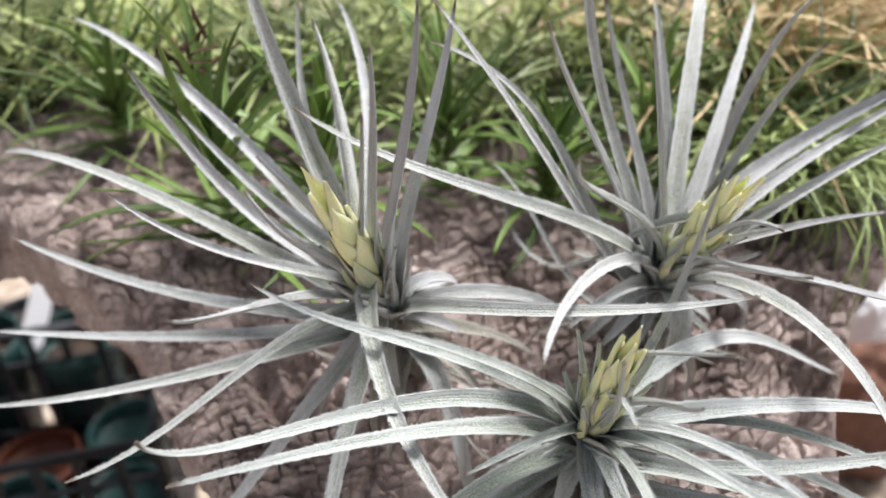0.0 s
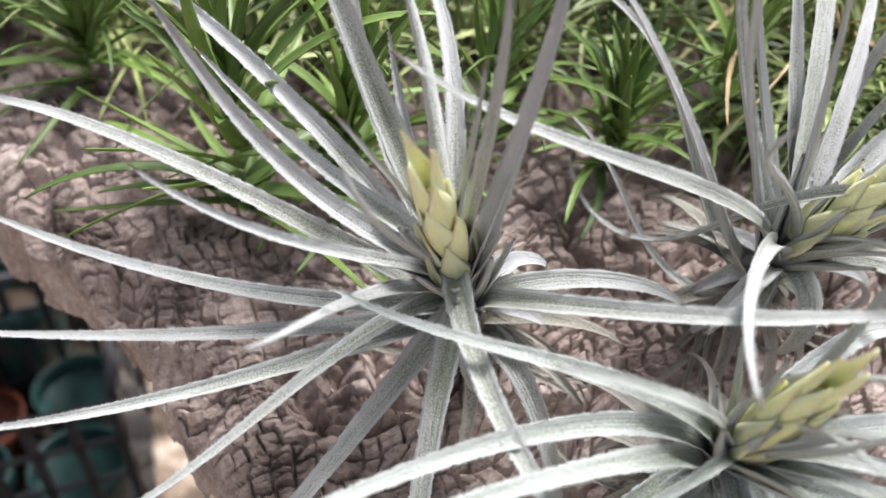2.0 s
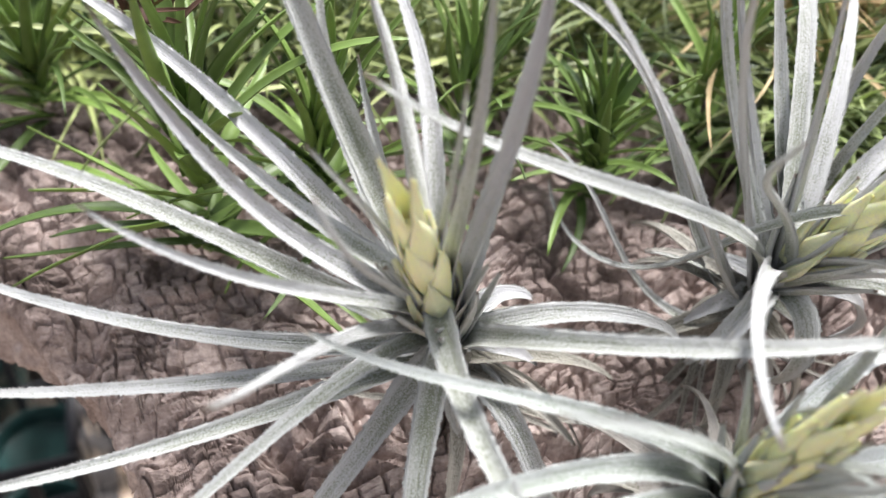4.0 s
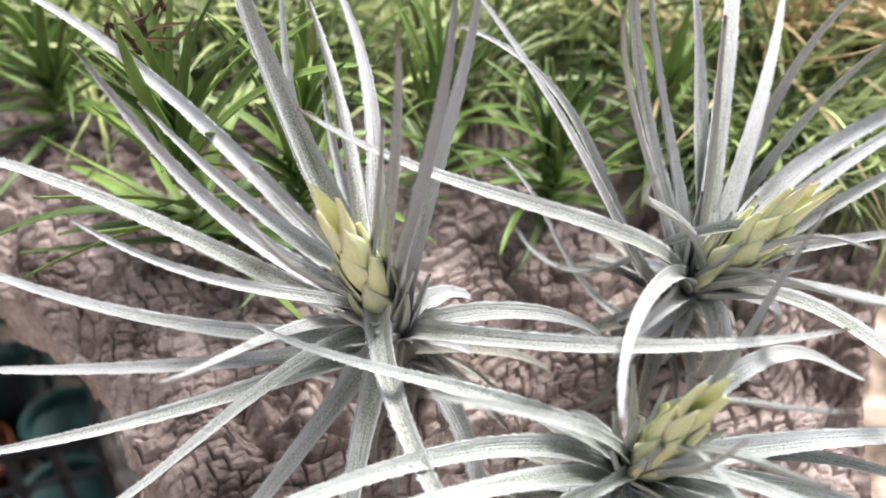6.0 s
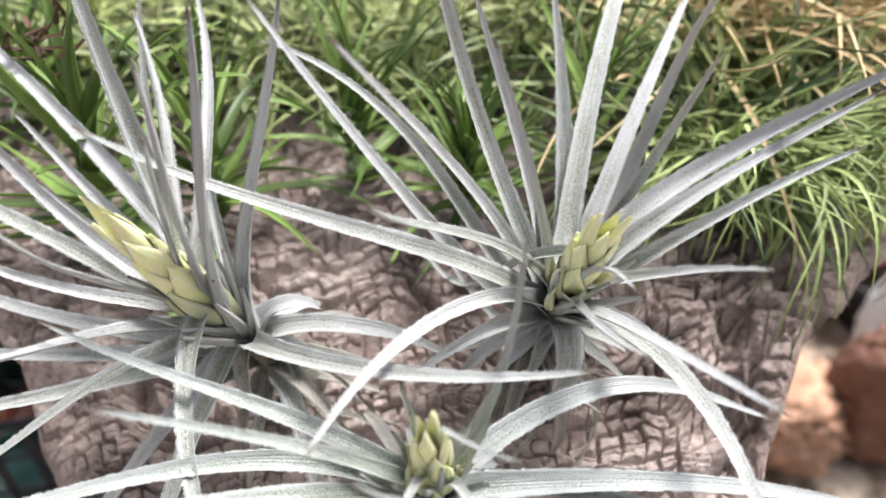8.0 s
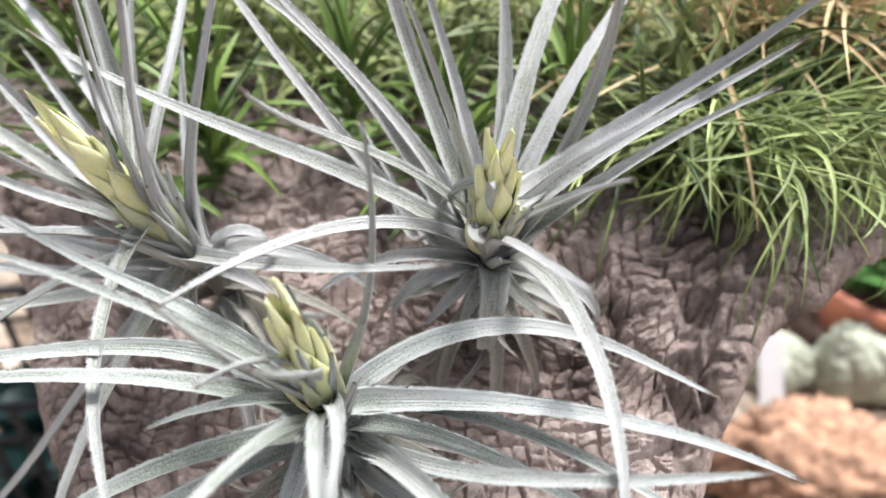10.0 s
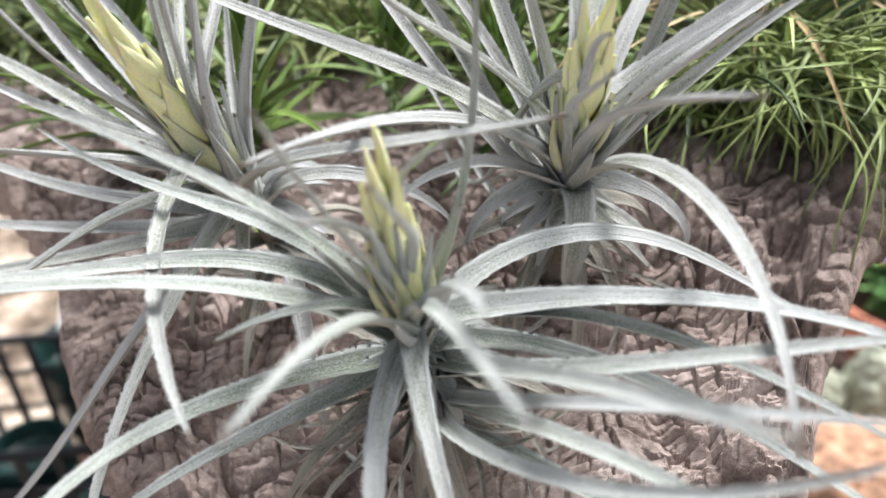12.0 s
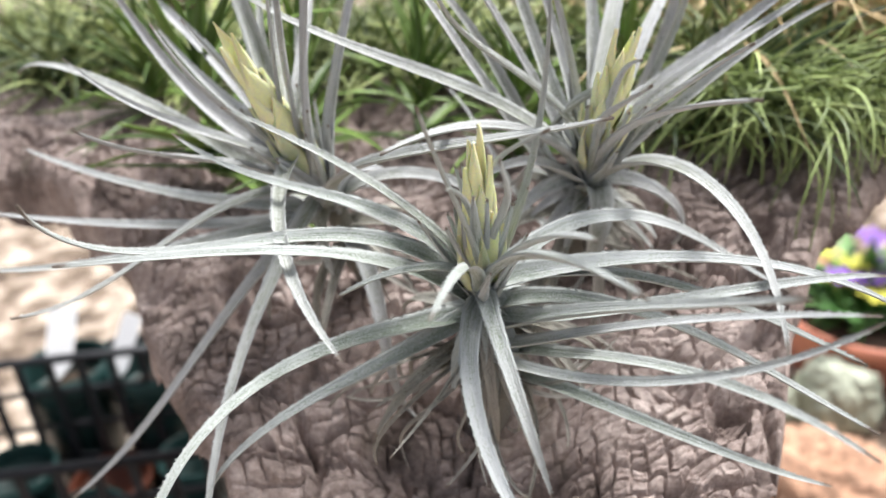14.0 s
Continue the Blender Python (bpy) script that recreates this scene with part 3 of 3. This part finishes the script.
# ---- green grassy air plants behind ----
def grassy_plant(name, x, y, z, label, seed, count, reach, width, mat, droop, top=0.05, lift=(15, 85), lean=0):
    """A tuft of narrow leaves up a short stem; each leaf is a part."""
    rng = random.Random(seed)
    ob = group_at(name, x, y, z, label, "air plant", "green air plants on the bark")
    for i in range(count):
        t = rng.random()
        az = i * 137.5 + rng.uniform(-25, 25)
        el = lift[0] + (lift[1] - lift[0]) * t + rng.uniform(-12, 12)
        ln = reach * rng.uniform(0.65, 1.1)
        v, f, _ = blade(az, el, ln, -droop * rng.uniform(0.1, 1.0), rng.uniform(-20, 20), rng.uniform(-35, 35), width * rng.uniform(0.6, 1.15), 14, channel=0.2, thick=0.0005, shape="grass", rng=rng, twist=rng.uniform(-60, 60))
        base = Vector((rng.uniform(-0.004, 0.004), rng.uniform(-0.004, 0.004), top * t - 0.012))
        put("leaf", mesh_of("leaf", [p + base for p in v], f, mat), ob)
    return ob


def tuft(name, x, y, z, label, seed, count, reach, width, mat, droop, spread, lift=(20, 80), face=None, curl=50):
    """A dense tuft of hair-thin leaves, too many to tell apart."""
    rng = random.Random(seed)
    verts, faces = [], []
    for i in range(count):
        az = rng.uniform(0, 360) if face is None else rng.gauss(face[0], face[1])
        v, f, _ = blade(az, rng.uniform(*lift), reach * rng.uniform(0.5, 1.15), -droop * rng.uniform(0.3, 1.4), rng.uniform(-30, 40), rng.uniform(-curl, curl), width * rng.uniform(0.6, 1.2), 11, channel=0.25, thick=0.0004, shape="grass", rng=rng, twist=rng.uniform(-80, 80))
        off = Vector((rng.gauss(0, spread[0]), rng.gauss(0, spread[1]), rng.uniform(-0.012, 0.015)))
        k = len(verts)
        verts += [p + off for p in v]
        faces += [tuple(q + k for q in fc) for fc in f]
    ob = put(name, mesh_of(name, verts, faces, mat))
    ob.location = (x, y, z)
    return tagged(ob, label, "air plant", "grassy tufts behind the bark", "stuff")


WIDE = "green air plant with broad pointed leaves on the bark"
grassy_plant("green_air_plant", -0.120, 0.105, 0.172, WIDE, 21, 44, 0.095, 0.0098, GREEN, 65, 0.07)
grassy_plant("green_air_plant", -0.070, 0.122, 0.170, WIDE, 22, 38, 0.085, 0.0090, GREEN, 60)
grassy_plant("green_air_plant", 0.062, 0.138, 0.172, WIDE, 23, 50, 0.065, 0.0075, GREEN, 60, 0.035)
grassy_plant("green_air_plant", -0.215, 0.215, 0.178, WIDE, 24, 40, 0.085, 0.0070, GREEN, 65)
grassy_plant("green_air_plant", 0.000, 0.160, 0.178, WIDE, 26, 36, 0.085, 0.0070, GREEN, 65)
grassy_plant("green_air_plant", 0.125, 0.165, 0.176, WIDE, 25, 36, 0.08, 0.0065, GREEN, 65)
THIN = "tuft of thin green grassy leaves"
rows = random.Random(5)
for i, (x, y) in enumerate(((-0.30, 0.26), (-0.22, 0.29), (-0.13, 0.25), (-0.05, 0.26), (0.03, 0.25), (0.11, 0.27), (0.19, 0.19), (0.24, 0.22), (0.21, 0.27), (0.29, 0.25), (-0.38, 0.33), (-0.26, 0.37), (-0.14, 0.36), (0.0, 0.36), (0.14, 0.37), (0.24, 0.35), (0.36, 0.29), (-0.42, 0.40), (-0.52, 0.36), (-0.50, 0.50), (-0.36, 0.48), (-0.22, 0.48), (-0.06, 0.48), (0.10, 0.48), (0.30, 0.39))):
    tuft("grass_tuft", x, y, bark_height(x, y) + 0.01, THIN, 40 + i, 95, 0.12, 0.0052, GRASS, 75, (0.022, 0.022))
tuft("grass_tuft", 0.222, 0.165, 0.185, "tuft of thin green leaves hanging over the bark", 70, 460, 0.088, 0.0027, DEEP, 120, (0.034, 0.016), (5, 65), (-50, 65), 130)
tuft("dry_grass_tuft", 0.25, 0.27, 0.215, "tuft of dry straw-coloured leaves", 71, 80, 0.15, 0.0036, STRAW, 60, (0.03, 0.02), (20, 70), (-20, 60))
for i, (x, y) in enumerate(((0.19, 0.24), (0.30, 0.31), (0.11, 0.34), (0.34, 0.22), (0.23, 0.31), (0.29, 0.25))):
    tuft("dry_grass_tuft", x, y, 0.215, "tuft of dry straw-coloured leaves", 75 + i, 42, 0.15, 0.0036, STRAW, 60, (0.025, 0.02), (15, 60), (-10, 70))
tuft("dead_leaf_tuft", -0.132, 0.118, 0.262, "withered brown leaf tuft", 72, 22, 0.022, 0.004, DEAD, 40, (0.006, 0.006), (0, 80))


# ---- things round the bark ----
def lathe(prof, seg=40, ring=False):
    bm = bmesh.new()
    loops = [[bm.verts.new((r * math.cos(a), r * math.sin(a), z)) for a in (2 * math.pi * k / seg for k in range(seg))] for r, z in prof]
    for a, b in zip(loops, loops[1:] + (loops[:1] if ring else [])):
        for k in range(seg):
            bm.faces.new((a[k], a[(k + 1) % seg], b[(k + 1) % seg], b[k]))
    if not ring:
        bm.faces.new(loops[0][::-1])
        bm.faces.new(loops[-1])
    bmesh.ops.recalc_face_normals(bm, faces=bm.faces)
    return bm


def plant_pot(x, y, z, r, h, mat, label, fill=0.86):
    ob = group_at("plant_pot", x, y, z, label, "plant pot")
    part("body", lathe([(r * 0.72, 0), (r * 0.95, h * 0.80), (r * 0.95, h * 0.82), (r * 0.90, h * 0.82), (r * 0.68, h * 0.03), (r * 0.2, h * 0.025)]), mat, ob)
    part("rim", lathe([(r * 0.955, h * 0.80), (r * 1.02, h * 0.81), (r * 1.04, h), (r * 0.99, h * 1.01), (r * 0.96, h * 0.99), (r * 0.94, h * 0.83)], ring=True), mat, ob)
    part("soil", lathe([(r * (0.69 + 0.2 * fill), h * fill), (r * (0.69 + 0.2 * fill), h * (fill + 0.025)), (r * 0.3, h * (fill + 0.04))]), SOIL, ob)
    return ob


def box(bm, x0, y0, z0, x1, y1, z1):
    bmesh.ops.create_cube(bm, size=1, matrix=Matrix.Translation(((x0 + x1) / 2, (y0 + y1) / 2, (z0 + z1) / 2)) @ Matrix.Diagonal((x1 - x0, y1 - y0, z1 - z0, 1)))


def crate(x, y, z, w, d, h, turn):
    """An open mesh crate: floor, four lattice sides and a folded rim."""
    ob = group_at("crate", x, y, z, "black plastic mesh crate with an open lattice", "crate")
    ob.matrix_world = pose(x, y, z, 0, 0, turn)
    bm = bmesh.new()
    box(bm, 0, 0, 0, w, d, 0.004)
    part("floor_panel", bm, BLACK, ob, smooth=False)
    for along, at in (("x", 0), ("x", d), ("y", 0), ("y", w)):
        span = w if along == "x" else d
        count = int(span / 0.045)
        for i in range(count + 1):
            q = span * i / count
            a = (q - 0.006, at - 0.002, 0.004, q + 0.006, at + 0.002, h - 0.012) if along == "x" else (at - 0.002, q - 0.006, 0.004, at + 0.002, q + 0.006, h - 0.012)
            bm = bmesh.new()
            box(bm, *a)
            part("upright", bm, BLACK, ob, smooth=False)
        for k in range(1, 5):
            zz = h * k / 5
            a = (0, at - 0.002, zz - 0.004, span, at + 0.002, zz + 0.004) if along == "x" else (at - 0.002, 0, zz - 0.004, at + 0.002, span, zz + 0.004)
            bm = bmesh.new()
            box(bm, *a)
            part("crossbar", bm, BLACK, ob, smooth=False)
        bm = bmesh.new()
        a = (-0.006, at - 0.006, h - 0.012, span + 0.006, at + 0.006, h) if along == "x" else (at - 0.006, 0.007, h - 0.0115, at + 0.006, span - 0.007, h - 0.0005)
        box(bm, *a)
        bmesh.ops.bevel(bm, geom=bm.edges, offset=0.002, segments=2, affect="EDGES")
        part("rim", bm, BLACK, ob)


def plant_label(x, y, z, h, lean, turn, w=0.010):
    bm = bmesh.new()
    t = 0.0006
    pts = [(-w, 0.25 * h), (-w, h - 0.004), (-w + 0.004, h), (w - 0.004, h), (w, h - 0.004), (w, 0.25 * h), (0.0015, 0), (-0.0015, 0)]
    f = [bm.verts.new((px, -t, pz)) for px, pz in pts]
    g = [bm.verts.new((px, t, pz)) for px, pz in pts]
    bm.faces.new(f)
    bm.faces.new(g[::-1])
    for k in range(len(pts)):
        bm.faces.new((f[k], g[k], g[(k + 1) % 8], f[(k + 1) % 8]))
    bmesh.ops.recalc_face_normals(bm, faces=bm.faces)
    ob = tagged(part("plant_label", bm, WHITE, smooth=False), "blank white plastic plant label stuck in soil", "plant label")
    ob.matrix_world = pose(x, y, z, lean, 0, turn)


def rock(x, y, z, sx, sy, sz, seed, mat, label, crumb=0.0):
    bm = bmesh.new()
    bmesh.ops.create_icosphere(bm, subdivisions=5, radius=1)
    for v in bm.verts:
        k = 1 + 0.25 * noise.noise(v.co * 1.5 + Vector((seed, 0, 0))) + 0.12 * noise.noise(v.co * 5 + Vector((0, seed, 0))) + 0.05 * noise.noise(v.co * 14) + crumb * (abs(noise.noise(v.co * 7 + Vector((seed, 3, 1)))) + 0.5 * noise.noise(v.co * 19))
        v.co = Vector((v.co.x * sx * k, v.co.y * sy * k, max(-0.72, v.co.z * k) * sz))
    ob = tagged(part("rock", bm, mat), label, "rock")
    ob.location = (x, y, z + 0.72 * sz - 0.003)


def bedding_plant(x, y, z, seed, reach, count, flowers, label):
    rng = random.Random(seed)
    ob = group_at("bedding_plant", x, y, z, label, "potted plant")
    verts, faces = [], []
    for i in range(count):
        v, f, _ = blade(rng.uniform(0, 360), rng.uniform(10, 80), reach * rng.uniform(0.5, 1), -60 * rng.random(), 0, 0, 0.036, 6, channel=0.12, shape="bract", rng=rng)
        o = Vector((rng.gauss(0, 0.05), rng.gauss(0, 0.05), rng.uniform(-0.012, 0.03)))
        k = len(verts)
        verts += [p + o for p in v]
        faces += [tuple(q + k for q in fc) for fc in f]
    put("foliage", mesh_of("foliage", verts, faces, FOLIAGE), ob)
    for i in range(flowers):
        verts, faces = [], []
        a, r = rng.uniform(0, 6.28), rng.uniform(0.02, 0.16)
        o = Vector((r * math.cos(a), r * math.sin(a), rng.uniform(0.03, 0.12)))
        for q in range(6):
            v, f, _ = blade(q * 60 + rng.uniform(-8, 8), 25, 0.042, -20, 0, 0, 0.034, 6, channel=0.12, shape="bract", rng=rng)
            k = len(verts)
            verts += [p + o for p in v]
            faces += [tuple(w + k for w in fc) for fc in f]
        put("flower", mesh_of("flower", verts, faces, PETAL if i % 3 else YELLOW), ob, "purple open flower" if i % 3 else "yellow open flower")


crate(-0.90, 0.25, FLOOR, 0.56, 0.26, 0.33, 15)
# The five black pots behind the crate are added, to darken pale earth.
IN_CRATE, ON_EARTH, TALL = "dark green plastic pot in a crate", "black plastic pot added to darken the earth behind", "tall dark green plastic pot on the earth"
for px, py, pr, ph, pm, pl in ((-0.848, 0.334, 0.060, 0.16, TEAL, IN_CRATE), (-0.715, 0.370, 0.062, 0.14, TEAL, IN_CRATE), (-0.581, 0.406, 0.061, 0.17, TEAL, IN_CRATE), (-0.448, 0.441, 0.060, 0.15, TEAL, IN_CRATE),
                               (-0.881, 0.458, 0.058, 0.15, TEAL, IN_CRATE), (-0.748, 0.494, 0.060, 0.17, TEAL, IN_CRATE), (-0.615, 0.529, 0.060, 0.13, ORANGE, "orange plastic pot in a crate"), (-0.481, 0.565, 0.058, 0.16, TEAL, IN_CRATE),
                               (-0.725, 0.64, 0.070, 0.27, TEAL, TALL), (-0.585, 0.665, 0.066, 0.26, TEAL, TALL), (-0.56, 0.86, 0.072, 0.15, BLACK, ON_EARTH), (-0.76, 0.84, 0.070, 0.15, BLACK, ON_EARTH), (-0.39, 0.82, 0.075, 0.15, BLACK, ON_EARTH),
                               (-0.66, 1.02, 0.072, 0.15, BLACK, ON_EARTH), (-0.48, 1.04, 0.072, 0.15, BLACK, ON_EARTH)):
    plant_pot(px, py, FLOOR + (0.004 if "crate" in pl else 0.0), pr, ph, pm, pl, 0.12 if "crate" in pl else 0.78)
plant_label(-0.724, 0.612, FLOOR + 0.255, 0.12, -38, 5, 0.024)
plant_label(-0.645, 0.635, FLOOR + 0.235, 0.12, -38, -20, 0.022)
plant_pot(0.690, 1.110, FLOOR, 0.178, 0.15, TERRACOTTA, "terracotta-coloured plastic pot of bedding flowers")
bedding_plant(0.690, 1.110, FLOOR + 0.14, 3, 0.17, 110, 18, "purple and yellow bedding flowers in a pot")
rock(0.500, 0.660, FLOOR, 0.155, 0.096, 0.085, 2, ROCK, "crumbly reddish-brown rock on the earth", 0.30)
rock(0.690, 0.650, FLOOR, 0.085, 0.075, 0.140, 7, BROWN_ROCK, "smooth dark brown rock on the earth")
rock(0.590, 0.93, FLOOR, 0.078, 0.062, 0.078, 9, SUCC, "pale grey-green stone on the earth")
rock(0.455, 0.93, FLOOR, 0.070, 0.055, 0.055, 11, SUCC, "pale grey-green stone on the earth")
rock(0.78, 0.84, FLOOR, 0.054, 0.054, 0.130, 15, WHITE, "rounded white stone on the earth")
plant_pot(0.80, 0.96, FLOOR, 0.100, 0.12, BLACK, "black plastic pot added to darken the earth behind beside stones", 0.5)
plant_label(0.445, 0.800, FLOOR - 0.01, 0.17, -32, 12, 0.021)
